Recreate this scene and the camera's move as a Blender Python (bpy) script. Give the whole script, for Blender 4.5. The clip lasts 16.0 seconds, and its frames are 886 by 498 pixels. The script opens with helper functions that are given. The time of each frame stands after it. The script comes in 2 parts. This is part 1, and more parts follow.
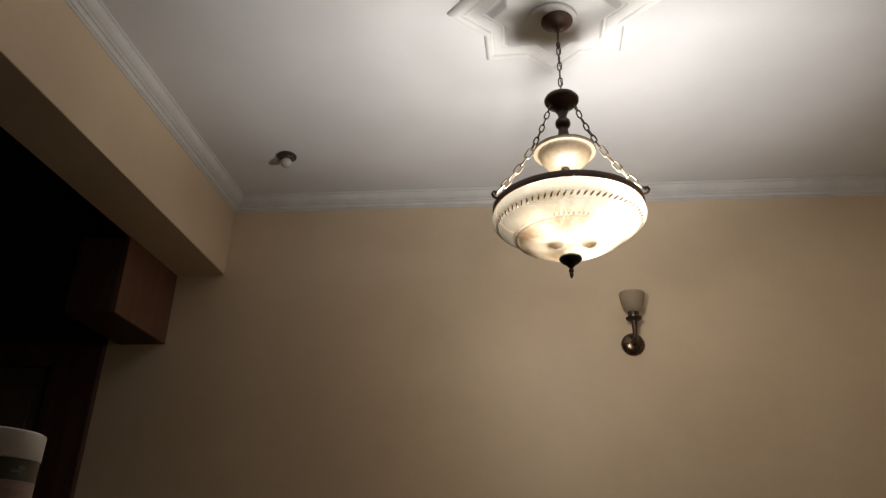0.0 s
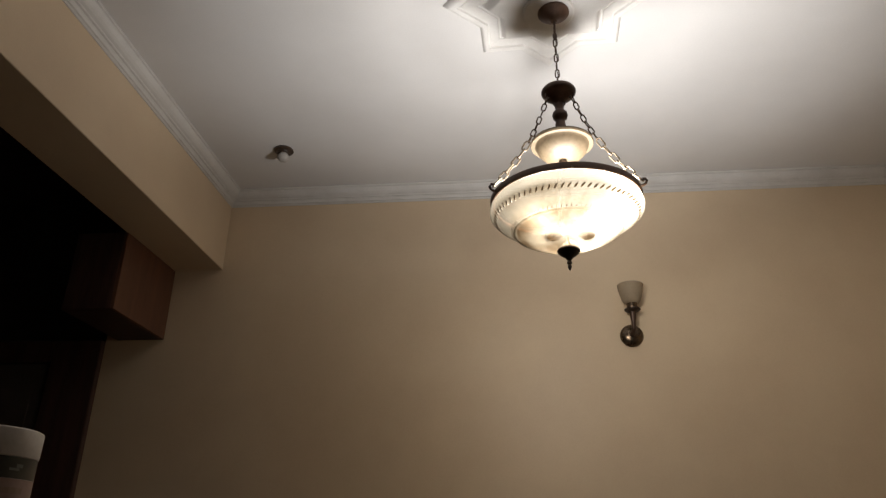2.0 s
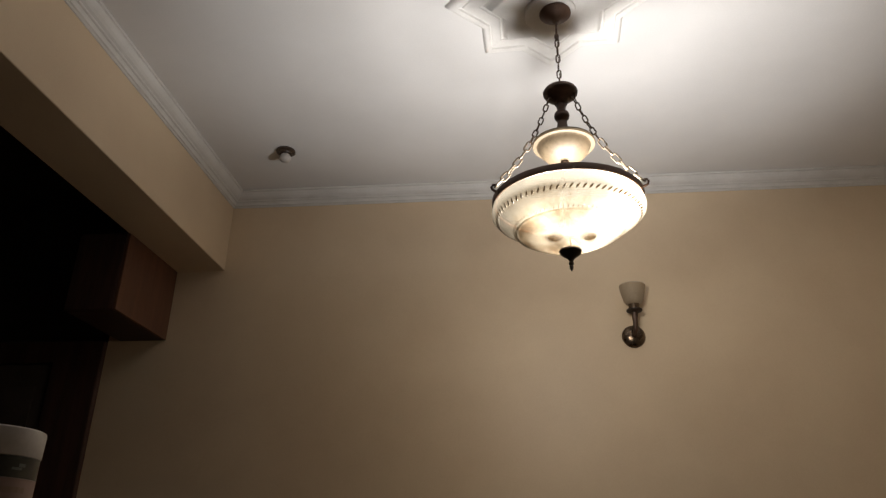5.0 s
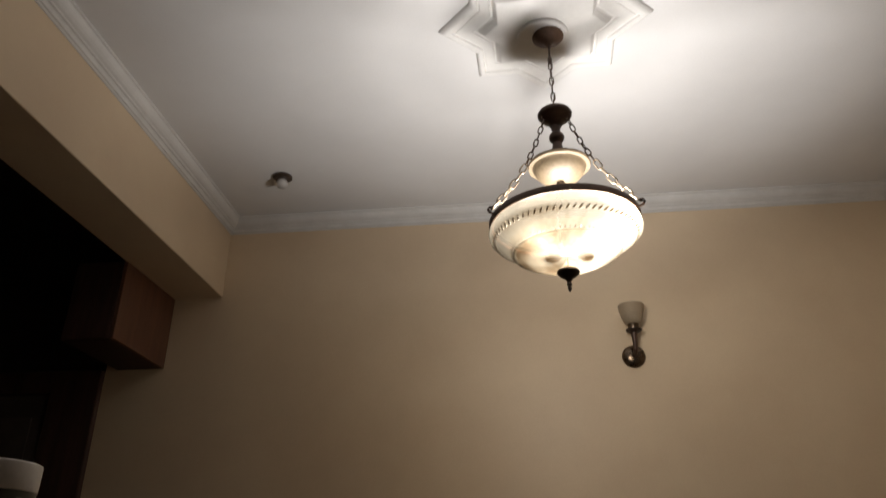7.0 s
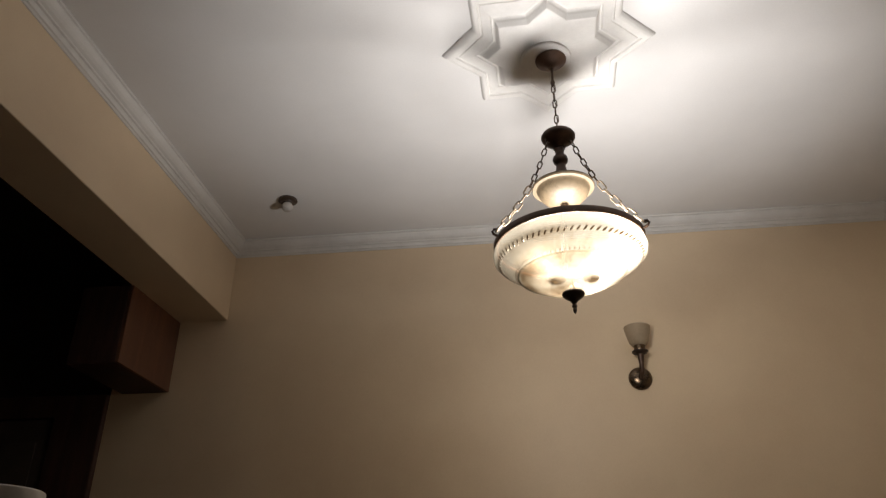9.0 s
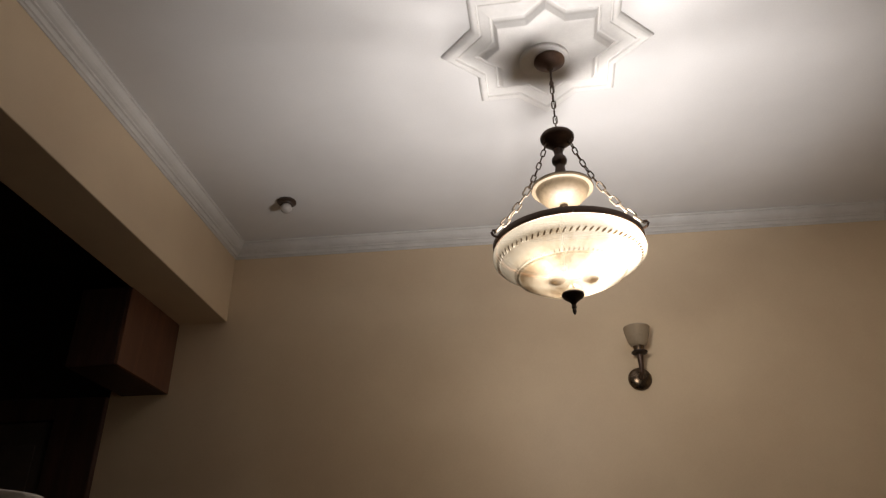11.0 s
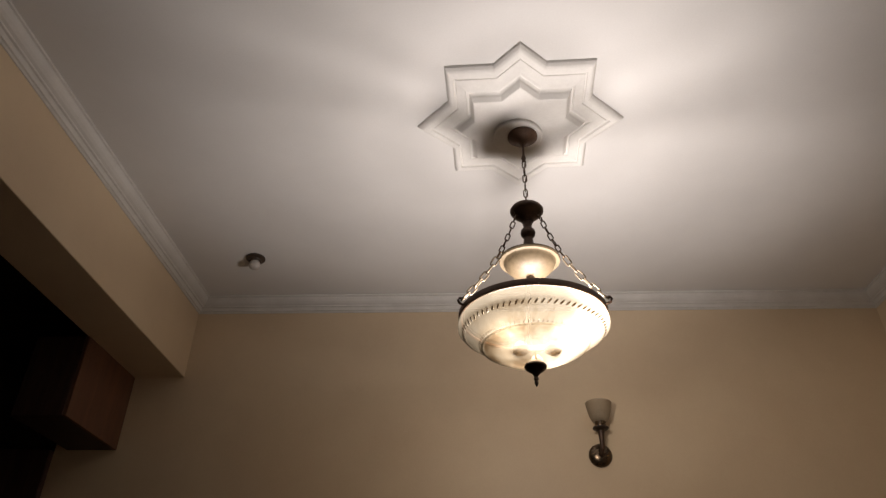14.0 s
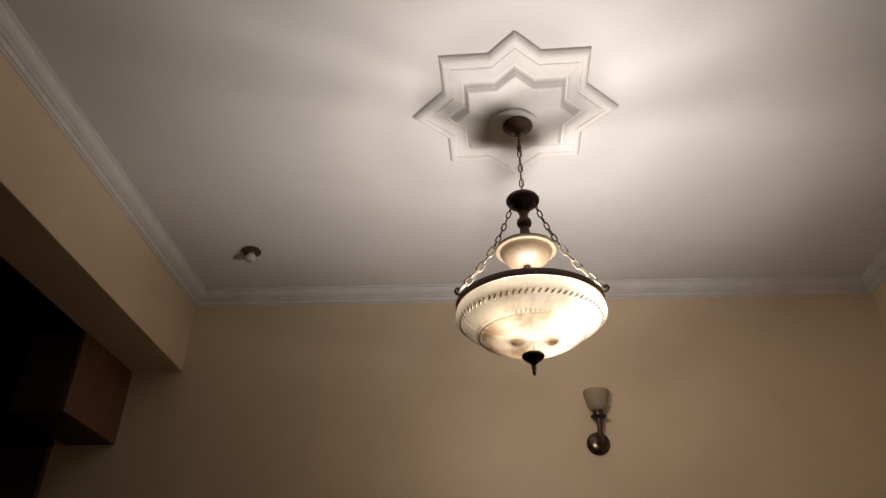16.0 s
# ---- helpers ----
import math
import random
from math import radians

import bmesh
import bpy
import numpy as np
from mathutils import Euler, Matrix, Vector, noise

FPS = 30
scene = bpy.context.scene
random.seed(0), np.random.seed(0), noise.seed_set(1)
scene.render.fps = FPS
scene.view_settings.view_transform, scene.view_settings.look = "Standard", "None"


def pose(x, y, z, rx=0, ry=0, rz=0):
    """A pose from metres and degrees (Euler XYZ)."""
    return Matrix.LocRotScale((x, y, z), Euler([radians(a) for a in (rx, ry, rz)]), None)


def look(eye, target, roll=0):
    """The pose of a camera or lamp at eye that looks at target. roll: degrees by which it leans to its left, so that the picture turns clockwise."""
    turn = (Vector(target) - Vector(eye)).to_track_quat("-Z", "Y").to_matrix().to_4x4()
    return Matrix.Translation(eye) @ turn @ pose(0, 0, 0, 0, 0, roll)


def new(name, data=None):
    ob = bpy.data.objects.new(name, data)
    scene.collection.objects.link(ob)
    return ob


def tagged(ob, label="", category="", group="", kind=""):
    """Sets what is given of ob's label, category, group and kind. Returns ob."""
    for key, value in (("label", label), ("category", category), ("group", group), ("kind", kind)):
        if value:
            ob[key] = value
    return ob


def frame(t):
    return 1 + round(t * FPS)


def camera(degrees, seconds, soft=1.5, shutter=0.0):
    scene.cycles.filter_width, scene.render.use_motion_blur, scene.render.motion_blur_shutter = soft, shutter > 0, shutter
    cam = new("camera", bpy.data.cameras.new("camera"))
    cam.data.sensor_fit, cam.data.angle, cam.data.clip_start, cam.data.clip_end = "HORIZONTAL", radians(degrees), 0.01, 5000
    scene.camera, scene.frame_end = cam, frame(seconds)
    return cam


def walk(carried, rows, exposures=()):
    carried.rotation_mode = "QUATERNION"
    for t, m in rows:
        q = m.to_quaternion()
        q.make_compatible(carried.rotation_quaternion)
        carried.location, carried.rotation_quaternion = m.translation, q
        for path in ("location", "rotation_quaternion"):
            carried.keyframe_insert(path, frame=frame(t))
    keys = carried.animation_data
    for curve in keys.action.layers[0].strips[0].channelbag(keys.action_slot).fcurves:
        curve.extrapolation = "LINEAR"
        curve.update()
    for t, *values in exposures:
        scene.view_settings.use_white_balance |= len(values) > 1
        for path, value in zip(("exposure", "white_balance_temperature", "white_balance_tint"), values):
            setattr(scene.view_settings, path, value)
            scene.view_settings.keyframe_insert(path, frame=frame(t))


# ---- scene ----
cam = camera(63.83, 16.0, soft=1.35, shutter=0.9)
PATH = [
    (0, pose(-0.0088, 0.0122, 1.0036, 114.10, -1.12, 5.55)),
    (0.5, pose(-0.0073, 0.0112, 1.0034, 113.57, -0.81, 5.73)),
    (1, pose(-0.0084, 0.0150, 1.0057, 113.32, -0.76, 5.50)),
    (1.5, pose(-0.0082, 0.0132, 1.0049, 113.43, -0.69, 5.66)),
    (2, pose(-0.0078, 0.0138, 1.0053, 113.53, -0.61, 5.63)),
    (2.5, pose(-0.0075, 0.0136, 1.0040, 113.52, -0.68, 5.69)),
    (3, pose(-0.0073, 0.0137, 1.0044, 113.57, -0.75, 5.79)),
    (3.5, pose(-0.0082, 0.0146, 1.0049, 113.56, -0.75, 5.78)),
    (4, pose(-0.0082, 0.0138, 1.0043, 113.60, -0.64, 5.76)),
    (6.5, pose(-0.0068, 0.0142, 1.0050, 113.58, -1.00, 5.85)),
    (6.7, pose(-0.0083, 0.0171, 1.0075, 113.83, -1.22, 5.78)),
    (6.8, pose(-0.0069, 0.0189, 1.0076, 114.26, -0.74, 5.73)),
    (7, pose(-0.0068, 0.0133, 1.0049, 115.43, 0.30, 6.02)),
    (7.2, pose(-0.0072, 0.0168, 1.0040, 116.09, 0.33, 6.00)),
    (7.5, pose(-0.0041, 0.0093, 1.0035, 116.66, 0.06, 6.63)),
    (8, pose(-0.0056, 0.0104, 1.0051, 117.18, 0.22, 6.54)),
    (8.5, pose(-0.0065, 0.0102, 1.0042, 117.17, 0.36, 6.53)),
    (9, pose(-0.0046, 0.0114, 1.0057, 117.19, 0.37, 6.52)),
    (11.5, pose(-0.0058, 0.0120, 1.0081, 117.25, 0.59, 6.53)),
    (12, pose(-0.0057, 0.0103, 1.0079, 117.35, 0.37, 6.50)),
    (12.2, pose(-0.0058, 0.0143, 1.0048, 117.69, 0.39, 6.60)),
    (12.3, pose(-0.0052, 0.0146, 1.0067, 118.08, 0.11, 6.27)),
    (12.4, pose(-0.0030, 0.0110, 1.0050, 119.28, -0.43, 3.70)),
    (12.5, pose(-0.0010, 0.0081, 1.0043, 120.03, -0.62, 1.88)),
    (12.6, pose(0.0010, 0.0045, 1.0006, 121.03, -0.48, 2.57)),
    (12.8, pose(0.0025, 0.0019, 1.0020, 122.27, -0.83, 2.50)),
    (13, pose(0.0026, 0.0028, 1.0024, 122.65, -0.92, 2.48)),
    (13.5, pose(0.0027, -0.0016, 1.0006, 122.43, -0.70, 2.64)),
    (14, pose(0.0037, -0.0031, 0.9998, 122.55, -0.93, 2.88)),
    (14.5, pose(0.0026, -0.0018, 1.0004, 122.50, -0.80, 2.81)),
    (15, pose(0.0029, -0.0012, 1.0029, 122.12, -0.28, 2.94)),
    (15.5, pose(0.0022, -0.0025, 1.0007, 122.04, -0.26, 3.05)),
    (16, pose(0.0015, 0.0006, 1.0015, 121.81, -0.19, 2.95)),
]
EXPOSURE = [(0, 0.30, 6380, 10), (9.2, 0.26, 6400, 11), (11.3, 0.24, 6480, 13), (12.2, 0.22, 6480, 13), (12.9, 0.0, 6560, 13), (14.2, -0.03, 6850, 16), (16, -0.03, 6850, 16)]
walk(cam, PATH, EXPOSURE)

# ---- light: the pendant's three bulbs at night ----
world = bpy.data.worlds.new("night")
scene.world = world
world.use_nodes = True
world.node_tree.nodes["Background"].inputs["Color"].default_value = (0.5, 0.55, 0.7, 1)
world.node_tree.nodes["Background"].inputs["Strength"].default_value = 0.002

CEIL = 3.0
BACK = 3.671           # face of the back wall
EAST = 2.234           # face of the right wall
SOUTH = -2.6
BEAM_IN, BEAM_OUT, BEAM_Z = -1.657, -1.954, 2.515
FAR_WEST = -5.6
LX, LY = 0.183, 2.185  # axis of the pendant


def bulb_light(x, y, z, watts):
    """A frosted bulb that shines all round."""
    data = bpy.data.lights.new("bulb_light", "POINT")
    data.energy, data.color, data.shadow_soft_size = watts, BULB_COLOUR, 0.034
    ob = new("bulb_light", data)
    ob.location = (x, y, z)
    return ob


def led_light(x, y, z, way, watts):
    """The face of a bulb that shines forwards only."""
    data = bpy.data.lights.new("led_light", "AREA")
    data.shape, data.size = "DISK", 0.06
    data.energy, data.color = watts, BULB_COLOUR
    ob = new("led_light", data)
    ob.matrix_world = look((x, y, z), (x + way[0], y + way[1], z + way[2]))
    return ob


BULB_COLOUR = (1.0, 0.962, 0.92)
BX, BY = LX + 0.012, LY - 0.017
BULBS = [(BX + 0.098, BY - 0.070, 2.040, 8.0), (BX - 0.080, BY - 0.045, 2.034, 5.0), (BX, BY + 0.09, 2.024, 15.0)]
for b in BULBS:
    bulb_light(*b)
# the bulbs throw most of their light out of their caps
led_light(BX + 0.098, BY - 0.070, 2.040, (0.80, -0.05, 0.50), 7.5)
led_light(BX - 0.080, BY - 0.045, 2.034, (-0.45, -0.60, 0.55), 5.0)
led_light(BX, BY + 0.09, 2.024, (0.05, 0.85, 0.45), 5.5)


# ---- materials ----
def material(name):
    m = bpy.data.materials.new(name)
    m.use_nodes = True
    nt = m.node_tree
    return m, nt, nt.nodes["Principled BSDF"]


def node(nt, kind, **values):
    n = nt.nodes.new(kind)
    for k, v in values.items():
        n.inputs[k.replace("_", " ")].default_value = v
    return n


def ramp(nt, source, stops):
    r = nt.nodes.new("ShaderNodeValToRGB")
    while len(r.color_ramp.elements) < len(stops):
        r.color_ramp.elements.new(0.5)
    for e, (at, c) in zip(r.color_ramp.elements, stops):
        e.position, e.color = at, (*c, 1)
    nt.links.new(source, r.inputs[0])
    return r


def surface(name, dark, light, rough=0.6, metal=0.0, scale=6.0, fine=90.0, bump=0.15, depth=0.002, coat=0.0, stretch=(1, 1, 1)):
    """Two scales of colour change, with a fine relief."""
    m, nt, p = material(name)
    tc = nt.nodes.new("ShaderNodeTexCoord")
    mp = nt.nodes.new("ShaderNodeMapping")
    mp.inputs["Scale"].default_value = stretch
    nt.links.new(tc.outputs["Object"], mp.inputs[0])
    big = node(nt, "ShaderNodeTexNoise", Scale=scale, Detail=5.0, Roughness=0.6)
    small = node(nt, "ShaderNodeTexNoise", Scale=fine, Detail=4.0, Roughness=0.6)
    nt.links.new(mp.outputs[0], big.inputs["Vector"])
    nt.links.new(mp.outputs[0], small.inputs["Vector"])
    mix = nt.nodes.new("ShaderNodeMath")
    mix.operation = "MULTIPLY_ADD"
    mix.inputs[1].default_value, mix.inputs[2].default_value = 0.3, 0.0
    nt.links.new(small.outputs["Fac"], mix.inputs[0])
    add = nt.nodes.new("ShaderNodeMath")
    add.operation = "MULTIPLY_ADD"
    add.inputs[1].default_value = 0.7
    nt.links.new(big.outputs["Fac"], add.inputs[0])
    nt.links.new(mix.outputs[0], add.inputs[2])
    r = ramp(nt, add.outputs[0], [(0.36, dark), (0.64, light)])
    nt.links.new(r.outputs[0], p.inputs["Base Color"])
    rr = nt.nodes.new("ShaderNodeMapRange")
    rr.inputs["To Min"].default_value, rr.inputs["To Max"].default_value = max(rough - 0.08, 0.02), min(rough + 0.1, 1)
    nt.links.new(big.outputs["Fac"], rr.inputs["Value"])
    nt.links.new(rr.outputs[0], p.inputs["Roughness"])
    p.inputs["Metallic"].default_value = metal
    p.inputs["Coat Weight"].default_value = coat
    bp = node(nt, "ShaderNodeBump", Strength=bump, Distance=depth)
    nt.links.new(small.outputs["Fac"], bp.inputs["Height"])
    nt.links.new(bp.outputs[0], p.inputs["Normal"])
    return m


def alabaster(name, body, stain, glow, glow_stain, through_light, clear, rough=0.35, side_dim=0.0, rings=()):
    """Antique pressed glass with brown staining; light passes diffusely and in part straight. rings: (radius, amount of
    stain and painted shade) from the axis outwards.
    """
    m, nt, p = material(name)
    tc = nt.nodes.new("ShaderNodeTexCoord")
    cloud = node(nt, "ShaderNodeTexNoise", Scale=7.0, Detail=6.0, Roughness=0.62, Distortion=0.8)
    speck = node(nt, "ShaderNodeTexNoise", Scale=75.0, Detail=5.0, Roughness=0.75)
    for n in (cloud, speck):
        nt.links.new(tc.outputs["Object"], n.inputs["Vector"])
    m1 = nt.nodes.new("ShaderNodeMath")
    m1.operation = "MULTIPLY_ADD"
    m1.inputs[1].default_value = 0.5
    nt.links.new(speck.outputs["Fac"], m1.inputs[0])
    m2 = nt.nodes.new("ShaderNodeMath")
    m2.operation = "MULTIPLY"
    m2.inputs[1].default_value = 0.5
    nt.links.new(cloud.outputs["Fac"], m2.inputs[0])
    nt.links.new(m2.outputs[0], m1.inputs[2])
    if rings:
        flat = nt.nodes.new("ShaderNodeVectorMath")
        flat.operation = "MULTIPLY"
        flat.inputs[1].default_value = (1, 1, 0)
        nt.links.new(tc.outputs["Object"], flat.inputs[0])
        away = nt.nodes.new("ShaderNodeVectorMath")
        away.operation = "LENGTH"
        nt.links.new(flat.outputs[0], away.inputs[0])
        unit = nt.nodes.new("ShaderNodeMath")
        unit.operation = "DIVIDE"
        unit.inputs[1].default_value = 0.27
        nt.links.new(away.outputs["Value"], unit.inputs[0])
        ring_tone = ramp(nt, unit.outputs[0], [(r / 0.27, (a, a, a)) for r, a in rings])
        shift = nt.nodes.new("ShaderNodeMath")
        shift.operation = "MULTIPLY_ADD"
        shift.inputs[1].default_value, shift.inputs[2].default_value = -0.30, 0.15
        # brown thins towards the bright bulb's side to imitate its glare, with an uneven edge
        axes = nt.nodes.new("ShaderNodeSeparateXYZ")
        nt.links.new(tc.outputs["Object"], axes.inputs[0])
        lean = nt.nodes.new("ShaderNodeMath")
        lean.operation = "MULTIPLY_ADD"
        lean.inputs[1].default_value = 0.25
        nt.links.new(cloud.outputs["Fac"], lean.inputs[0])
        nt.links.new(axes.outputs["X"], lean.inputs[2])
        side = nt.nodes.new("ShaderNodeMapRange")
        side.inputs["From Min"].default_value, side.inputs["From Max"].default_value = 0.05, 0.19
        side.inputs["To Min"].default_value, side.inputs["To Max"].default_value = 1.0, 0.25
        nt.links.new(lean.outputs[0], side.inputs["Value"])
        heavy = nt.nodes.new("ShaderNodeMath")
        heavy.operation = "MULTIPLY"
        nt.links.new(ring_tone.outputs[0], heavy.inputs[0])
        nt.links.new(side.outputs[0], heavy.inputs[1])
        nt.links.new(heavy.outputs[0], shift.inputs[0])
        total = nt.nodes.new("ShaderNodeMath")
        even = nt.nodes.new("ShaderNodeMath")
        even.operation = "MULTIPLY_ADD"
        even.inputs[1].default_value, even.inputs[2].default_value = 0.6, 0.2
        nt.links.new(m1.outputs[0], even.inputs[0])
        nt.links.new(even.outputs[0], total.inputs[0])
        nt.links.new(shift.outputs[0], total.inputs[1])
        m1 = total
    half = tuple(0.45 * a + 0.55 * b for a, b in zip(stain, body))
    r = ramp(nt, m1.outputs[0], [(0.36, stain), (0.46, half), (0.56, body)])
    p.inputs["Roughness"].default_value = rough
    nt.links.new(r.outputs[0], p.inputs["Base Color"])
    tl = nt.nodes.new("ShaderNodeBsdfTranslucent")
    mid = tuple(0.4 * a + 0.6 * b for a, b in zip(glow_stain, glow))
    r3 = ramp(nt, m1.outputs[0], [(0.33, glow_stain), (0.42, mid), (0.51, glow)])
    # one side is tinted darker to dim the light leaving it, with an uneven edge
    xyz = nt.nodes.new("ShaderNodeSeparateXYZ")
    nt.links.new(tc.outputs["Object"], xyz.inputs[0])
    edge = nt.nodes.new("ShaderNodeMath")
    edge.operation = "MULTIPLY_ADD"
    edge.inputs[1].default_value = 0.22
    nt.links.new(cloud.outputs["Fac"], edge.inputs[0])
    nt.links.new(xyz.outputs["X"], edge.inputs[2])
    side_tint = nt.nodes.new("ShaderNodeMapRange")
    side_tint.inputs["From Min"].default_value, side_tint.inputs["From Max"].default_value = -0.06, 0.15
    side_tint.inputs["To Min"].default_value, side_tint.inputs["To Max"].default_value = 1 - side_dim, 1.0
    nt.links.new(edge.outputs[0], side_tint.inputs["Value"])

    def side_tinted(colour):
        v = nt.nodes.new("ShaderNodeVectorMath")
        v.operation = "SCALE"
        nt.links.new(colour, v.inputs[0])
        nt.links.new(side_tint.outputs[0], v.inputs["Scale"])
        return v.outputs[0]

    nt.links.new(side_tinted(r3.outputs[0]), tl.inputs["Color"])
    tr = nt.nodes.new("ShaderNodeBsdfTransparent")
    r2 = ramp(nt, m1.outputs[0], [(0.36, (0.70, 0.58, 0.44)), (0.46, (0.91, 0.85, 0.75)), (0.54, (1.0, 0.98, 0.94))])
    nt.links.new(side_tinted(r2.outputs[0]), tr.inputs["Color"])
    a = node(nt, "ShaderNodeMixShader", Fac=through_light)
    nt.links.new(p.outputs[0], a.inputs[1])
    nt.links.new(tl.outputs[0], a.inputs[2])
    b = node(nt, "ShaderNodeMixShader", Fac=clear)
    nt.links.new(a.outputs[0], b.inputs[1])
    nt.links.new(tr.outputs[0], b.inputs[2])
    nt.links.new(b.outputs[0], nt.nodes["Material Output"].inputs["Surface"])
    bp = node(nt, "ShaderNodeBump", Strength=0.3, Distance=0.002)
    nt.links.new(speck.outputs["Fac"], bp.inputs["Height"])
    nt.links.new(bp.outputs[0], p.inputs["Normal"])
    return m


CREAM = surface("cream_wall_paint", (0.60, 0.465, 0.315), (0.66, 0.525, 0.36), 0.49, scale=2.2, fine=160, bump=0.12, depth=0.001)
TAUPE = surface("low_bounce_taupe", (0.20, 0.155, 0.115), (0.27, 0.21, 0.155), 0.65, scale=2.2, fine=160, bump=0.12, depth=0.001)
WHITE = surface("white_ceiling_paint", (0.655, 0.64, 0.625), (0.715, 0.70, 0.685), 0.7, scale=1.8, fine=140, bump=0.12, depth=0.001)
PLASTER = surface("white_plaster", (0.72, 0.70, 0.67), (0.80, 0.78, 0.75), 0.6, scale=14, fine=120, bump=0.2, depth=0.001)
CORNICE = surface("cornice_paint", (0.56, 0.54, 0.51), (0.64, 0.62, 0.59), 0.65, scale=9, fine=130, bump=0.2, depth=0.001)
BRONZE = surface("brown_bronze", (0.040, 0.022, 0.014), (0.095, 0.052, 0.033), 0.45, 0.35, scale=25, fine=220, bump=0.25, depth=0.001)
DARK_BRONZE = surface("dark_bronze", (0.016, 0.010, 0.007), (0.042, 0.025, 0.017), 0.5, 0.3, scale=25, fine=220, bump=0.25, depth=0.001)
CHAIN = surface("aged_brass_chain", (0.035, 0.022, 0.014), (0.12, 0.08, 0.05), 0.32, 0.85, scale=60, fine=300, bump=0.1, depth=0.0005)
RING = surface("rim_bronze", (0.085, 0.047, 0.030), (0.155, 0.088, 0.058), 0.5, 0.25, scale=25, fine=220, bump=0.2, depth=0.001)
LIT_BRASS = surface("lamplit_brass", (0.17, 0.13, 0.09), (0.30, 0.24, 0.17), 0.4, 0.55, scale=60, fine=300, bump=0.1, depth=0.0005)
SHADED_CHAIN = surface("shaded_rear_chain", (0.010, 0.007, 0.005), (0.02, 0.014, 0.010), 0.8, scale=60, fine=300, bump=0.1, depth=0.0005)
STEEL = surface("antique_nickel", (0.085, 0.062, 0.042), (0.17, 0.125, 0.088), 0.27, 0.95, scale=40, fine=260, bump=0.08, depth=0.0005)
STAIN_SHADE_RINGS = [(0.0, 1.0), (0.05, 0.95), (0.08, 0.72), (0.120, 0.70), (0.145, 0.90), (0.166, 1.0), (0.171, 0.40), (0.176, 0.25), (0.181, 0.80), (0.189, 0.66), (0.200, 0.56), (0.226, 0.50), (0.232, 0.7), (0.244, 0.6), (0.248, 0.05)]
BOWL = alabaster("cream_alabaster_glass", (0.040, 0.034, 0.025), (0.014, 0.009, 0.005), (0.85, 0.76, 0.60), (0.34, 0.27, 0.185), 0.21, 0.69, 0.75, 0.42, STAIN_SHADE_RINGS)
BOWL_UP = alabaster("small_alabaster_glass", (0.110, 0.080, 0.046), (0.070, 0.049, 0.026), (0.4, 0.3, 0.2), (0.1, 0.06, 0.03), 0.10, 0.0, 0.55)
ROPE = alabaster("stained_rope_glass", (0.05, 0.034, 0.02), (0.02, 0.012, 0.006), (0.42, 0.29, 0.16), (0.16, 0.10, 0.05), 0.22, 0.10)
FROST = alabaster("frosted_white_glass", (0.47, 0.385, 0.28), (0.38, 0.31, 0.225), (0.7, 0.66, 0.58), (0.6, 0.56, 0.5), 0.4, 0.25, 0.6)
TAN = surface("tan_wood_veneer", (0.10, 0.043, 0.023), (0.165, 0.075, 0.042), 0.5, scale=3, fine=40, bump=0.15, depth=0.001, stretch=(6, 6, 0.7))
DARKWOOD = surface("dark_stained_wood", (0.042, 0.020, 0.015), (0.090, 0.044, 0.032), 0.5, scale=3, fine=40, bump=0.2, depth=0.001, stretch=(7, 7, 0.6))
DIM = surface("unlit_room_tone", (0.060, 0.046, 0.040), (0.105, 0.080, 0.067), 0.75, scale=3, fine=90)
FLOOR_TONE = surface("low_bounce_floor", (0.10, 0.07, 0.05), (0.17, 0.125, 0.09), 0.25, scale=3, fine=30, bump=0.05)
PLASTIC = surface("white_plastic", (0.50, 0.49, 0.48), (0.64, 0.63, 0.62), 0.35, scale=20, fine=200, bump=0.05)
DULL_BULB = surface("dusty_white_glass", (0.38, 0.35, 0.32), (0.48, 0.45, 0.42), 0.6, scale=20, fine=200, bump=0.05)
GREEN = surface("dark_green_print", (0.008, 0.012, 0.011), (0.016, 0.023, 0.021), 0.3, scale=30, fine=200, bump=0.05)
LABEL = surface("pinkish_paper_label", (0.28, 0.20, 0.18), (0.35, 0.25, 0.225), 0.5, scale=30, fine=200, bump=0.05)
BROWNBASE = surface("brown_bakelite", (0.03, 0.019, 0.012), (0.065, 0.042, 0.028), 0.4, scale=30, fine=200, bump=0.05)


# ---- building helpers ----
def part(name, bm, mat, parent=None, label="", smooth=False):
    """Links a bmesh as one mesh object, under a thing if one is given."""
    me = bpy.data.meshes.new(name)
    bmesh.ops.recalc_face_normals(bm, faces=bm.faces)
    bm.to_mesh(me)
    bm.free()
    me.materials.append(mat)
    if smooth:
        me.shade_smooth()
        me.set_sharp_from_angle(angle=radians(38))
    ob = new(name, me)
    if parent:
        ob.parent = parent
    if label:
        ob["label"] = label
    return ob


def thing(name, place, label, category, group=""):
    ob = new(name)
    ob.location = place
    ob.empty_display_size = 0.05
    return tagged(ob, label, category, group)


def box(lo, hi, bevel=0.0, bm=None):
    own = bm is None
    bm = bm or bmesh.new()
    made = bmesh.ops.create_cube(bm, size=1)["verts"]
    for v in made:
        v.co = Vector([a + (c + 0.5) * (b - a) for a, b, c in zip(lo, hi, v.co)])
    if bevel:
        edges = list({e for v in made for e in v.link_edges})
        bmesh.ops.bevel(bm, geom=edges, offset=bevel, segments=2, affect="EDGES", profile=0.5)
    return bm


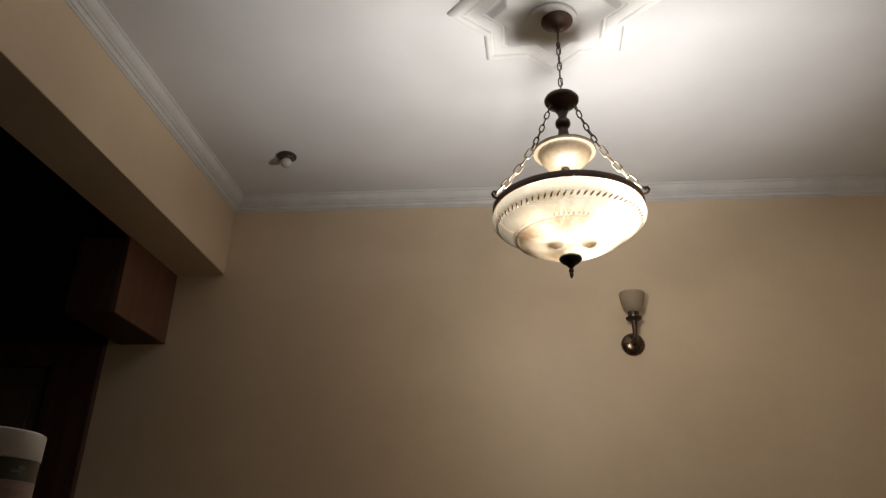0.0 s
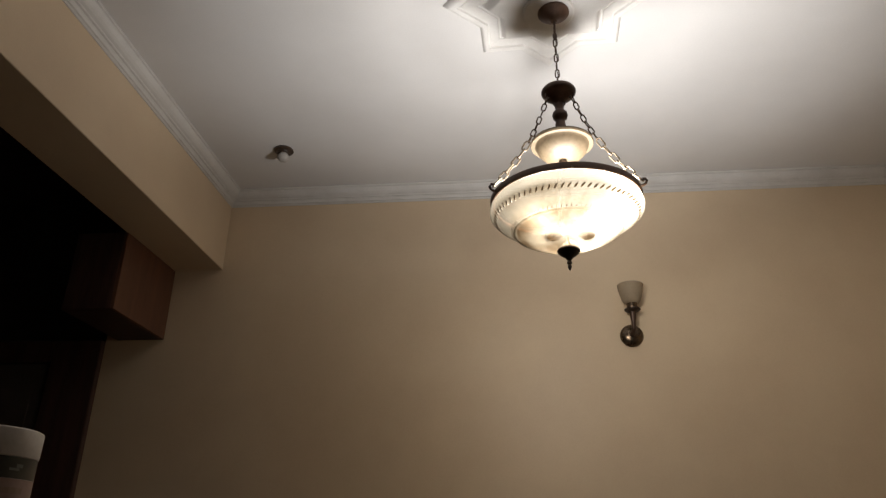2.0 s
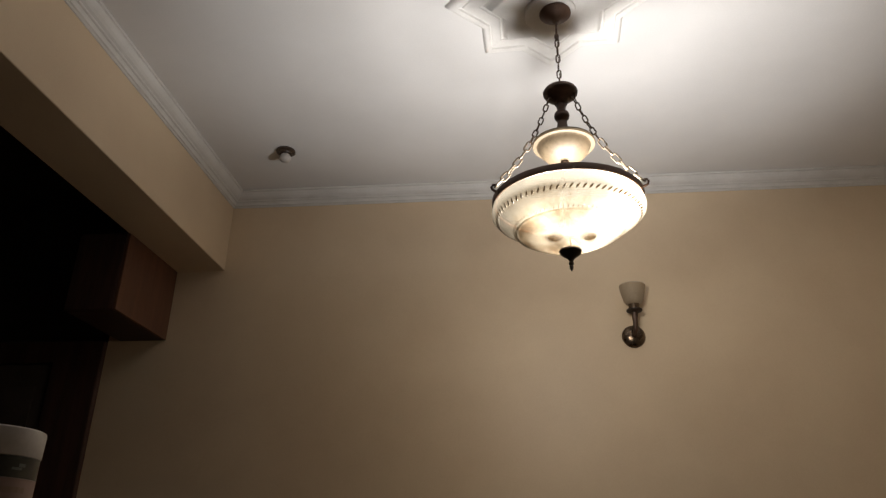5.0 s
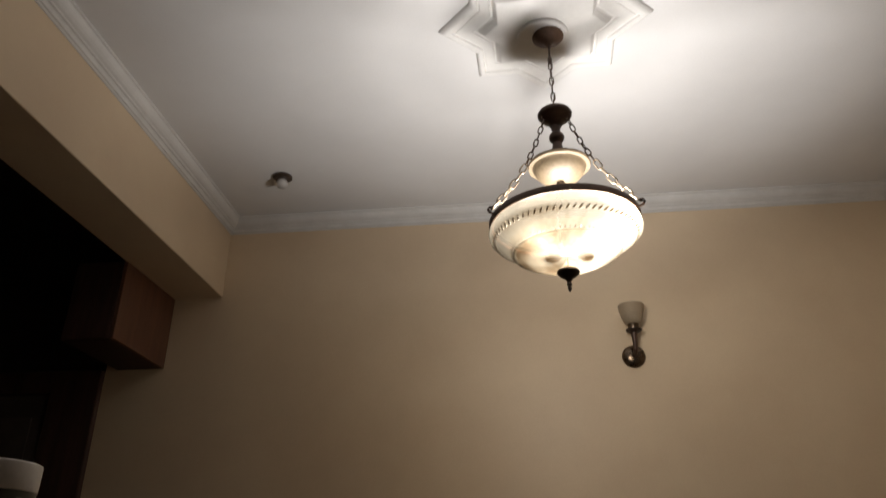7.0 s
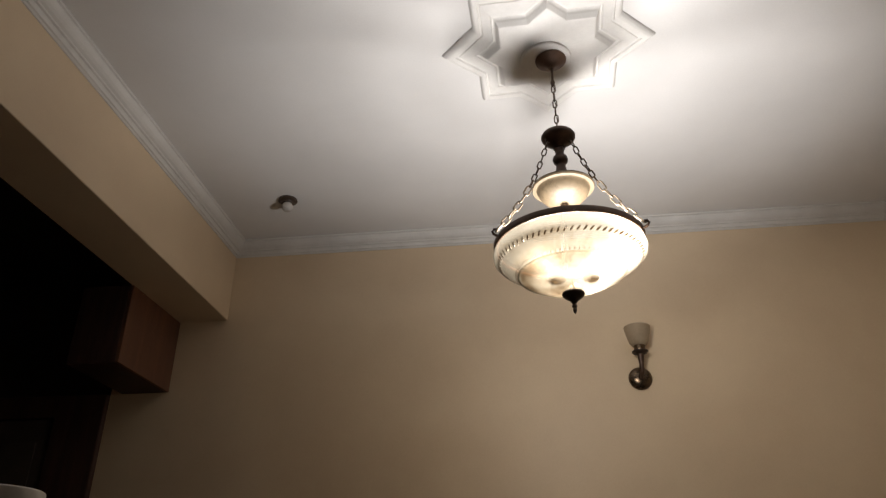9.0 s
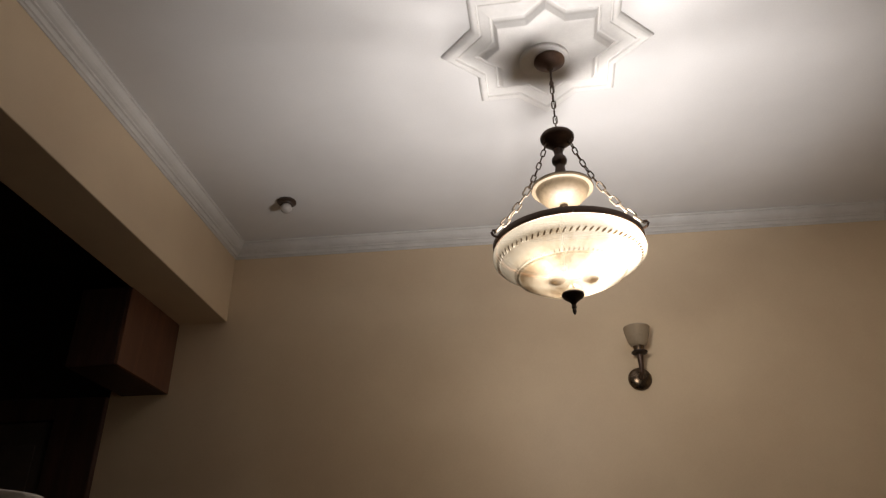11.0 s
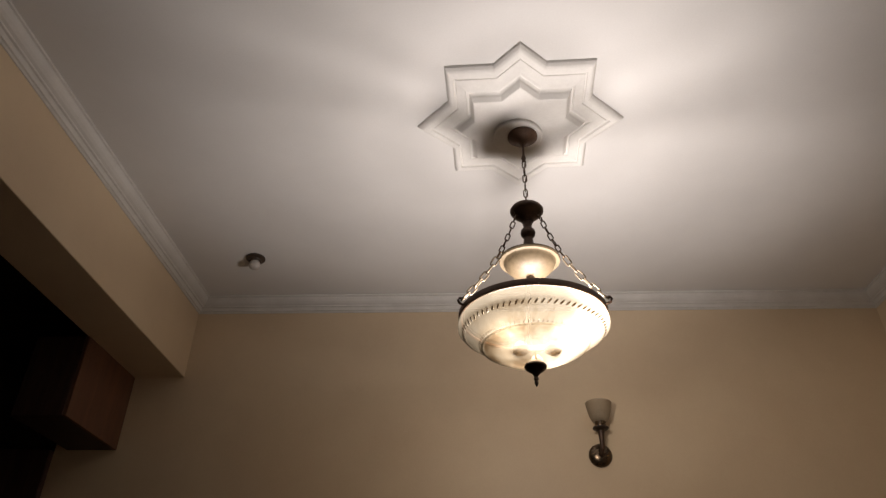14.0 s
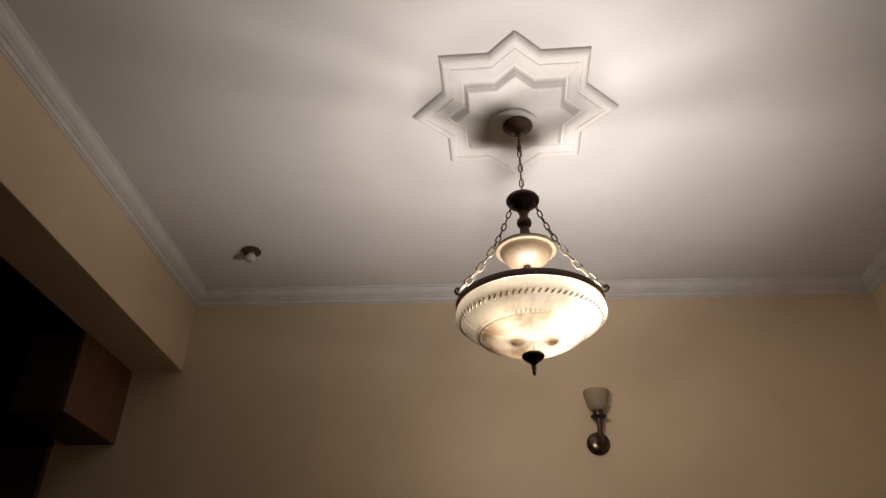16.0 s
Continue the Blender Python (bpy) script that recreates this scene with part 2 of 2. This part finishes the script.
def lathe(profile, steps=48, bm=None, at=(0, 0, 0), close=False):
    """Turns (radius, height) pairs about a vertical axis."""
    bm = bm or bmesh.new()
    rings = []
    for r, z in profile:
        if r < 1e-5:
            rings.append([bm.verts.new((at[0], at[1], at[2] + z))])
        else:
            rings.append([bm.verts.new((at[0] + r * math.cos(math.tau * i / steps), at[1] + r * math.sin(math.tau * i / steps), at[2] + z)) for i in range(steps)])
    pairs = list(zip(rings, rings[1:])) + ([(rings[-1], rings[0])] if close else [])
    for a, b in pairs:
        for i in range(steps):
            j = (i + 1) % steps
            quad = [a[i % len(a)], a[j % len(a)], b[j % len(b)], b[i % len(b)]]
            quad = list(dict.fromkeys(quad))
            if len(quad) > 2:
                bm.faces.new(quad)
    return bm


def tube(points, radius, steps=10, bm=None, closed=False):
    """A round bar along a line of points."""
    bm = bm or bmesh.new()
    pts = [Vector(p) for p in points]
    n = len(pts)
    rings = []
    for i, p in enumerate(pts):
        a = pts[(i - 1) % n] if closed or i else p
        b = pts[(i + 1) % n] if closed or i < n - 1 else p
        way = (b - a).normalized()
        side = way.cross(Vector((0.13, 0.31, 0.94))).normalized()
        up = side.cross(way)
        r = radius[i] if isinstance(radius, (list, tuple)) else radius
        rings.append([bm.verts.new(p + r * (math.cos(math.tau * k / steps) * side + math.sin(math.tau * k / steps) * up)) for k in range(steps)])
    for i in range(n if closed else n - 1):
        a, b = rings[i], rings[(i + 1) % n]
        for k in range(steps):
            bm.faces.new([a[k], a[(k + 1) % steps], b[(k + 1) % steps], b[k]])
    if not closed:
        bm.faces.new(rings[0])
        bm.faces.new(rings[-1][::-1])
    return bm


def link_mesh(name, length, width, wire, metal):
    """One oval chain link that lies along z, in the plane of x."""
    half, r = length / 2 - width / 2, width / 2 - wire
    pts = []
    for k in range(7):
        a = math.pi * k / 6
        pts.append((r * math.cos(a), 0, half + r * math.sin(a)))
    for k in range(7):
        a = math.pi + math.pi * k / 6
        pts.append((r * math.cos(a), 0, -half + r * math.sin(a)))
    bm = tube(pts, wire, 6, closed=True)
    bmesh.ops.recalc_face_normals(bm, faces=bm.faces)
    me = bpy.data.meshes.new(name)
    bm.to_mesh(me)
    bm.free()
    me.materials.append(metal)
    me.shade_smooth()
    return me


# ---- the room ----
T = 0.15


def wall(name, lo, hi, mat, label):
    return tagged(part(name, box(lo, hi), mat), label, "wall", kind="structure")


wall("wall_north", (-2.278, BACK, 0), (EAST + T, BACK + T, CEIL), CREAM, "cream painted plaster wall with a soft sheen")
wall("wall_east", (EAST, SOUTH, 0), (EAST + T, BACK, CEIL), CREAM, "cream painted plaster side wall")
wall("wall_south", (FAR_WEST, SOUTH - T, 0), (EAST + T, SOUTH, CEIL), TAUPE, "unseen closing wall behind the viewer, toned taupe to cut bounced light")
wall("wall_west", (FAR_WEST - T, SOUTH, 0), (FAR_WEST, BACK, CEIL), DIM, "wall of the adjoining room, its unlit darkness put into the colour")
wall("wall_north_far", (FAR_WEST - T, BACK + 0.02, 0), (-2.278, BACK + T, CEIL), DIM, "wall of the adjoining room, its unlit darkness put into the colour")
tagged(part("floor", box((FAR_WEST - T, SOUTH - T, -0.12), (EAST + T, BACK + T, 0)), FLOOR_TONE), "unseen polished brown floor, kept dark to cut bounced light", "floor", kind="structure")
tagged(part("ceiling", box((BEAM_IN, SOUTH - T, CEIL), (EAST + T, BACK + T, CEIL + 0.15)), WHITE), "white painted plaster ceiling", "ceiling", kind="structure")
tagged(part("ceiling_far", box((FAR_WEST - T, SOUTH - T, CEIL), (BEAM_IN, BACK + T, CEIL + 0.15)), DIM), "ceiling of the adjoining room, its unlit darkness put into the colour", "ceiling", kind="structure")
tagged(part("ceiling_beam", box((BEAM_OUT, SOUTH, BEAM_Z), (BEAM_IN, BACK, CEIL), 0.004), CREAM), "cream painted beam between the two rooms", "beam", kind="structure")


def cornice(name, start, end, out):
    """A stepped plaster cornice along the ceiling from start to end, growing out of the wall towards out, mitred at both ends."""
    profile = [(0, 0), (0.072, 0), (0.072, 0.009), (0.064, 0.012), (0.061, 0.022), (0.054, 0.034), (0.044, 0.044), (0.033, 0.050),
               (0.031, 0.056), (0.022, 0.058), (0.018, 0.066), (0.017, 0.076), (0.009, 0.078), (0.006, 0.0852), (0, 0.0852)]
    a, b, o = Vector(start), Vector(end), Vector(out)
    run = (b - a).normalized()
    bm = bmesh.new()
    ends = []
    for p, s in ((a, 1), (b, -1)):
        ends.append([bm.verts.new(p + o * u + run * s * u - Vector((0, 0, d))) for u, d in profile])
    n = len(profile)
    for i in range(n):
        j = (i + 1) % n
        bm.faces.new([ends[0][i], ends[0][j], ends[1][j], ends[1][i]])
    bm.faces.new(ends[0])
    bm.faces.new(ends[1][::-1])
    return tagged(part(name, bm, CORNICE), "white stepped plaster cornice along the ceiling edge", "cornice", kind="structure")


Z = CEIL - 0.0005
cornice("trim_north", (BEAM_IN, BACK, Z), (EAST, BACK, Z), (0, -1, 0))
cornice("trim_west", (BEAM_IN, SOUTH, Z), (BEAM_IN, BACK, Z), (1, 0, 0))
cornice("trim_east", (EAST, SOUTH, Z), (EAST, BACK, Z), (-1, 0, 0))
cornice("trim_south", (BEAM_IN, SOUTH, Z), (EAST, SOUTH, Z), (0, 1, 0))

# ---- the dark side beyond the beam ----
boxing = thing("overhead_cabinet", (-1.94, BACK, 2.105), "brown wooden overhead box fixed to the wall under the beam", "cabinet")
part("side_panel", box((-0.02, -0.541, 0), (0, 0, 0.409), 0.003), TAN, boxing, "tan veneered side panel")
part("front_panel", box((-0.27, -0.541, 0), (-0.021, -0.521, 0.409), 0.003), DARKWOOD, boxing, "darker brown front panel")
part("bottom_panel", box((-0.27, -0.520, 0), (-0.021, 0, 0.02), 0.002), DARKWOOD, boxing, "darker brown underside")

door = thing("door_1", (-2.278, BACK, 0), "dark stained wooden frame with a door leaf toned dark as unlit", "door")
door["kind"] = "structure"
part("door_frame", box((-0.28, -0.035, 0), (0, 0.018, 2.1), 0.006), DARKWOOD, door)
part("door_frame", box((-1.14, -0.035, 0), (-1.0, 0.018, 2.1), 0.006), DARKWOOD, door)
part("door_head", box((-0.999, -0.035, 1.98), (-0.281, 0.018, 2.1), 0.006), DARKWOOD, door)
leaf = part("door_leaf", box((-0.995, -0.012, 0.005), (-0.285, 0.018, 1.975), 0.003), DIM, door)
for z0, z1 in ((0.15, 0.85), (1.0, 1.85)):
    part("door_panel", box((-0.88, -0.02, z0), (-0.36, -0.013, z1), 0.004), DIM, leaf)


# ---- plaster star round the lamp ----
def star(rho, drop, bm, spin):
    """A diamond laid over a slightly oblong rectangle; rho shrinks both towards the middle."""
    d, side = 0.417 * rho, 0.281 - 0.2325 * (1 - rho)
    near, far = 0.318 - 0.3525 * (1 - rho), 0.290 - 0.280 * (1 - rho)
    corners = [(d, 0), (side, side - d), (side, -near), (d - near, -near), (0, -d), (near - d, -near), (-side, -near), (-side, side - d),
               (-d, 0), (-side, d - side), (-side, far), (far - d, far), (0, d), (d - far, far), (side, far), (side, d - side)]
    c, s = math.cos(radians(spin)), math.sin(radians(spin))
    return [bm.verts.new((c * x + s * y, c * y - s * x, -drop)) for x, y in corners]


medallion = thing("ceiling_medallion", (0.173, 2.168, CEIL), "white eight-pointed plaster star with stepped mouldings on the ceiling", "ceiling rose")
bm = bmesh.new()
steps = [(1.0, -0.004), (1.0, 0.003), (0.992, 0.010), (0.968, 0.0185), (0.945, 0.0225), (0.925, 0.0238), (0.872, 0.0238), (0.860, 0.0150), (0.838, 0.0150), (0.828, 0.0195), (0.77, 0.0205), (0.70, 0.0225),
         (0.672, 0.0250), (0.660, 0.0185), (0.640, 0.0185), (0.622, 0.0225), (0.612, 0.026), (0.600, 0.033), (0.566, 0.047), (0.550, 0.0485), (0.54, 0.0485)]
rings = [star(r, d, bm, 1.9) for r, d in steps]
for a, b in zip(rings, rings[1:]):
    for i in range(16):
        bm.faces.new([a[i], a[(i + 1) % 16], b[(i + 1) % 16], b[i]])
bm.faces.new(rings[-1])
part("star_moulding", bm, PLASTER, medallion)
part("centre_disc", lathe([(0, -0.045), (0.096, -0.045), (0.099, -0.050), (0.099, -0.062), (0.094, -0.066), (0.0, -0.067)], 48, at=(-0.008, 0.030, 0)), PLASTER, medallion, "round plaster disc", True)

# ---- pendant lamp ----
pendant = thing("pendant_lamp", (LX, LY, CEIL), "lit bronze pendant lamp with cream alabaster glass bowls on chains", "ceiling lamp")


def lamp_part(name, profile, mat, label="", steps=56, parent=None):
    """Turned about the lamp's axis; heights are above the floor."""
    return part(name, lathe([(r, z - CEIL) for r, z in profile], steps), mat, parent or pendant, label, True)


lamp_part("canopy", [(0, 2.934), (0.056, 2.934), (0.060, 2.931), (0.060, 2.927), (0.052, 2.919), (0.036, 2.908), (0.018, 2.900), (0.012, 2.890), (0.0, 2.888)], RING, "dark bronze ceiling canopy")
part("canopy_rod", tube([(0.002, 0, 2.892 - CEIL), (0.001, 0, 2.86 - CEIL), (0, 0, 2.828 - CEIL)], [0.0052, 0.0042, 0.0045], 10), BRONZE, pendant, "thin bronze rod under the canopy", True)
lamp_part("collar", [(0, 2.832), (0.0055, 2.831), (0.0085, 2.824), (0.0090, 2.816), (0.0070, 2.808), (0.0060, 2.803), (0, 2.802)], BRONZE, "small bronze collar", 16)
part("cord", tube([(0.003 * math.sin(k * 1.3), 0.003 * math.cos(k * 1.3), 2.805 - CEIL - 0.213 * k / 14) for k in range(15)], 0.0016, 6), BRONZE, pendant, "thin brown cord woven through the chain")
lamp_part("cap", [(0, 2.593), (0.010, 2.593), (0.018, 2.587), (0.044, 2.581), (0.057, 2.574), (0.0625, 2.565), (0.0615, 2.556), (0.055, 2.547), (0.044, 2.538), (0.032, 2.528), (0.025, 2.520), (0.022, 2.512), (0, 2.512)], BRONZE, "dark bronze cap")
lamp_part("stem", [(0, 2.513), (0.0185, 2.513), (0.017, 2.500), (0.015, 2.490), (0.017, 2.482), (0.025, 2.474), (0.0275, 2.463), (0.025, 2.451), (0.018, 2.443), (0.0165, 2.436), (0.019, 2.420), (0.019, 2.30), (0, 2.30)], BRONZE, "turned bronze stem")
lamp_part("small_bowl", [(0.010, 2.275), (0.030, 2.277), (0.050, 2.283), (0.068, 2.294), (0.081, 2.308), (0.0895, 2.325), (0.0915, 2.334), (0.0945, 2.3365), (0.1075, 2.3365), (0.1100, 2.343), (0.1080, 2.349),
                         (0.100, 2.349), (0.092, 2.343), (0.085, 2.326), (0.076, 2.311), (0.064, 2.299), (0.048, 2.289), (0.030, 2.283), (0.010, 2.281)], BOWL_UP, "small cream glass bowl")
lamp_part("nut", [(0, 2.276), (0.013, 2.276), (0.015, 2.271), (0.012, 2.266), (0.0135, 2.262), (0.0135, 2.248), (0.010, 2.243), (0.006, 2.238), (0, 2.237)], CHAIN, "small brass nut")
lamp_part("ring", [(0.2400, 2.124), (0.2514, 2.126), (0.2543, 2.122), (0.2543, 2.106), (0.2505, 2.102), (0.2400, 2.105), (0.2400, 2.124)], RING, "dark bronze rim band", 80)
part("ring_clip", box((0.001, -0.2590, 2.0985 - CEIL), (0.008, -0.2535, 2.1085 - CEIL), 0.001), LIT_BRASS, pendant, "small pale clip under the rim band")
outer = [(0.2370, 2.118), (0.2462, 2.103), (0.2538, 2.092), (0.2567, 2.080), (0.2548, 2.069), (0.2476, 2.060), (0.2385, 2.055), (0.2350, 2.050), (0.2290, 2.045), (0.2130, 2.034), (0.1960, 2.022),
         (0.1800, 2.011), (0.1745, 2.008), (0.1690, 2.004), (0.1640, 1.999), (0.1430, 1.985), (0.1150, 1.971), (0.0810, 1.956), (0.0520, 1.943), (0.0200, 1.931)]
inner = [(max(r - 0.004, 0.02), z + 0.0045) for r, z in outer[::-1]]
big_bowl = lamp_part("glass_bowl", outer + inner, BOWL, "large cream alabaster glass bowl with brown staining and painted shade", 96)
# rope moulding: slanted ridges round the shoulder of the bowl
bm = bmesh.new()
N = 72
for k in range(N):
    a0 = math.tau * k / N
    pts = [((0.2440 - 0.0130 * u) * math.cos(a0 - 0.048 * u), (0.2440 - 0.0130 * u) * math.sin(a0 - 0.048 * u), 2.0590 - 0.0105 * u - CEIL) for u in (0, 0.35, 0.7, 1.0)]
    tube(pts, [0.0008, 0.0030, 0.0034, 0.0012], 6, bm)
part("rope_moulding", bm, ROPE, big_bowl, "brown stained rope moulding", True)
bm = bmesh.new()
for k in range(76):
    a0 = math.tau * k / 76
    tube([((0.1785 + 0.0095 * u) * math.cos(a0 + 0.02 * u), (0.1785 + 0.0095 * u) * math.sin(a0 + 0.02 * u), 2.0085 + 0.0068 * u - CEIL) for u in (0, 0.5, 1.0)], [0.0007, 0.0017, 0.0006], 6, bm)
part("fluting", bm, ROPE, big_bowl, "brown stained small flutes", True)
part("bead_ring", tube([(0.1755 * math.cos(math.tau * k / 80), 0.1755 * math.sin(math.tau * k / 80), 2.0050 - CEIL) for k in range(80)], 0.0038, 6, closed=True), BOWL, big_bowl, "", True)
lamp_part("finial", [(0, 1.944), (0.026, 1.944), (0.036, 1.940), (0.0375, 1.934), (0.034, 1.927), (0.024, 1.919), (0.014, 1.912), (0.009, 1.905), (0.006, 1.900), (0.0085, 1.895), (0.0085, 1.890),
                     (0.005, 1.887), (0.0068, 1.881), (0.0060, 1.875), (0.002, 1.867), (0, 1.865)], DARK_BRONZE, "dark bronze finial", 32)
HOLDER = alabaster("dusty_holder_glass", (0.07, 0.05, 0.032), (0.035, 0.025, 0.015), (0.35, 0.25, 0.15), (0.25, 0.17, 0.10), 0.28, 0.12, 0.8)
for x, y in ((0.056, -0.046), (-0.048, -0.044), (0.012, 0.075)):
    part("bulb_holder", lathe([(0, 1.961), (0.018, 1.961), (0.027, 1.968), (0.029, 1.980), (0.020, 1.996), (0.012, 2.002), (0, 2.002)], 18, at=(x, y, -CEIL)), HOLDER, pendant, "", True)
    part("holder_arm", tube([(0, 0, 1.990 - CEIL), (x * 0.5, y * 0.5, 1.984 - CEIL), (x, y, 1.986 - CEIL)], 0.004, 6), HOLDER, pendant)

# chains
LINK = link_mesh("chain_link", 0.038, 0.0195, 0.0026, CHAIN)
TOP_LINK = link_mesh("chain_link", 0.041, 0.0190, 0.0027, CHAIN)
LONG = link_mesh("long_chain_link", 0.052, 0.0245, 0.0031, LIT_BRASS)
LONG_DARK = link_mesh("long_chain_link", 0.052, 0.0245, 0.0025, SHADED_CHAIN)


def chain(points, kinds, parent=pendant):
    """Links from point to point, every other one turned by a quarter."""
    for i, (p, q) in enumerate(zip(points, points[1:])):
        ob = new(kinds[i][0], kinds[i][1])
        ob.parent = parent
        ob.rotation_mode = "QUATERNION"
        ob.rotation_quaternion = (q - p).to_track_quat("Z", "Y") @ Euler((0, 0, radians(12 + 90 * (i % 2) + random.uniform(-12, 12)))).to_quaternion()
        ob.location = (p + q) / 2


chain([Vector((0, 0, 2.806 - CEIL - 0.214 * i / 6)) for i in range(7)], [("chain_link", TOP_LINK)] * 6)
for k in range(3):
    a = radians((-24, 90, 204)[k])
    c, s = math.cos(a), math.sin(a)
    part("hook", tube([((0.252 + u) * c, (0.252 + u) * s, 2.112 + v - CEIL) for u, v in ((0, 0), (0.010, 0.000), (0.020, 0.004), (0.024, 0.013), (0.019, 0.022), (0.010, 0.023))], 0.0045, 8), BRONZE, pendant, "", True)
    part("cap_loop", tube([((0.046 + 0.008 * math.cos(math.tau * j / 10)) * c, (0.046 + 0.008 * math.cos(math.tau * j / 10)) * s, 2.536 - CEIL + 0.011 * math.sin(math.tau * j / 10)) for j in range(10)], 0.0028, 6, closed=True), BRONZE, pendant)
    top, foot = Vector((0.047 * c, 0.047 * s, 2.530 - CEIL)), Vector((0.262 * c, 0.262 * s, 2.130 - CEIL))
    way, drop = foot - top, 0.028
    us = [0.0]
    while us[-1] < 1:
        us.append(us[-1] + (0.0675 if us[-1] < 0.42 else 0.0940))
    us = [u / us[-1] for u in us]
    pts = [top + way * u - Vector((0.6 * c, 0.6 * s, 0.8)) * drop * 4 * u * (1 - u) for u in us]
    chain(pts, [("chain_link", LINK) if u < 0.40 else ("long_chain_link", LONG if k != 1 else LONG_DARK) for u in us])

# ---- wall sconce ----
sconce = thing("wall_sconce", (0.608, BACK, 2.079), "unlit wall sconce with frosted glass shade on an antique metal arm", "wall lamp")
plate = part("backplate", lathe([(0, 0), (0.059, 0), (0.0605, 0.004), (0.058, 0.012), (0.048, 0.022), (0.030, 0.030), (0, 0.033)], 40), STEEL, sconce, "round polished metal backplate", True)
plate.rotation_euler = (radians(90), 0, 0)
for dx in (-0.028, 0.03):
    sc = part("screw", lathe([(0, 0.02), (0.005, 0.02), (0.005, 0.031), (0.003, 0.033), (0, 0.033)], 12), BRONZE, plate, "", True)
    sc.location = (dx, 0.0, 0)
part("arm", tube([(0, -0.028, 0.0), (0, -0.06, 0.002), (0, -0.088, 0.016), (0, -0.098, 0.05), (0, -0.100, 0.08), (0, -0.100, 0.104)], [0.014, 0.013, 0.012, 0.0125, 0.0155, 0.019], 12), BRONZE, sconce, "", True)
part("cup", lathe([(0, 0.098), (0.018, 0.098), (0.036, 0.104), (0.041, 0.110), (0.040, 0.115), (0.030, 0.119), (0, 0.120)], 32, at=(0, -0.100, 0)), DARK_BRONZE, sconce, "dark metal cup", True)
part("neck", lathe([(0, 0.1195), (0.027, 0.1195), (0.0285, 0.124), (0.0270, 0.131), (0.0290, 0.138), (0.0285, 0.146), (0.024, 0.149), (0, 0.150)], 32, at=(0, -0.100, 0)), STEEL, sconce, "polished metal neck under the glass", True)
part("glass_shade", lathe([(0.0295, 0.143), (0.038, 0.147), (0.0455, 0.157), (0.0510, 0.172), (0.0560, 0.189), (0.0605, 0.207), (0.0650, 0.232), (0.0670, 0.244), (0.0650, 0.2475), (0.0625, 0.243), (0.0610, 0.230), (0.0570, 0.207), (0.0470, 0.172), (0.0420, 0.159), (0.036, 0.151), (0.0295, 0.148)], 40, at=(0, -0.100, 0)), FROST, sconce, "frosted white flared glass shade", True)

# ---- small ceiling bulb ----
small = thing("ceiling_bulb_holder", (-1.196, 3.188, CEIL), "small brown ceiling fitting with an unlit white bulb", "ceiling light")
part("base", lathe([(0, 0.003), (0.048, 0.003), (0.051, -0.003), (0.051, -0.010), (0.046, -0.014), (0.036, -0.017), (0.033, -0.024), (0, -0.024)], 32), BROWNBASE, small, "", True)
part("bulb", lathe([(0.018, -0.020), (0.023, -0.026), (0.0285, -0.036), (0.030, -0.047), (0.027, -0.058), (0.020, -0.066), (0.010, -0.070), (0, -0.071)], 28), DULL_BULB, small, "dull white bulb", True)

# ---- the jar on a counter ----
counter = thing("counter", (-0.62, 0.75, 0), "dark wooden counter carrying a white jar", "counter")
part("countertop", box((-0.35, -0.30, 0.855), (0.30, 0.30, 0.8970), 0.006), DARKWOOD, counter)
part("body", box((-0.32, -0.27, 0.0), (0.27, 0.27, 0.854), 0.004), DARKWOOD, counter)
jar = thing("jar", (-0.462, 0.598, 0.8970), "white plastic jar with a dark green band and pinkish label", "jar")
part("body", lathe([(0, 0), (0.040, 0), (0.043, 0.004), (0.0435, 0.010), (0.0435, 0.1818), (0.040, 0.184), (0, 0.184)], 40), PLASTIC, jar, "", True)
part("lid", lathe([(0.0415, 0.1822), (0.0442, 0.1825), (0.0447, 0.1840), (0.0450, 0.2030), (0.0444, 0.2048), (0.0425, 0.2058), (0, 0.2055)], 48), PLASTIC, jar, "white screw lid", True)
part("band", lathe([(0.0438, 0.165), (0.0440, 0.165), (0.0440, 0.1820), (0.0438, 0.1820)], 40), GREEN, jar, "dark green printed band", True)
part("paper_label", lathe([(0.0438, 0.05), (0.0440, 0.05), (0.0440, 0.1648), (0.0438, 0.1648)], 40), LABEL, jar, "pinkish label", True)


def print_bar(name, radius, a0, a1, z0, z1, mat):
    """A strip of print that follows the round wall of the jar."""
    bm = bmesh.new()
    n = 8
    rows = []
    for r, z in ((radius, z0), (radius, z1), (radius - 0.0003, z1), (radius - 0.0003, z0)):
        rows.append([bm.verts.new((r * math.cos(radians(a0 + (a1 - a0) * i / n)), r * math.sin(radians(a0 + (a1 - a0) * i / n)), z)) for i in range(n + 1)])
    for k in range(4):
        for i in range(n):
            bm.faces.new([rows[k][i], rows[k][i + 1], rows[(k + 1) % 4][i + 1], rows[(k + 1) % 4][i]])
    return part(name, bm, mat, jar)


INK = surface("brown_print", (0.24, 0.17, 0.14), (0.30, 0.22, 0.18), 0.5, scale=40, fine=200, bump=0.03)
PALE = surface("pale_print", (0.08, 0.10, 0.095), (0.13, 0.15, 0.145), 0.4, scale=40, fine=200, bump=0.03)
print_bar("print_bar", 0.0443, -70, 0, 0.1535, 0.1580, INK)
print_bar("print_bar", 0.0443, -70, 2, 0.1460, 0.1495, INK)
print_bar("print_mark", 0.0443, -22, -10, 0.1712, 0.1732, PALE)
print_bar("print_mark", 0.0443, -14, -6, 0.1737, 0.1765, PALE)
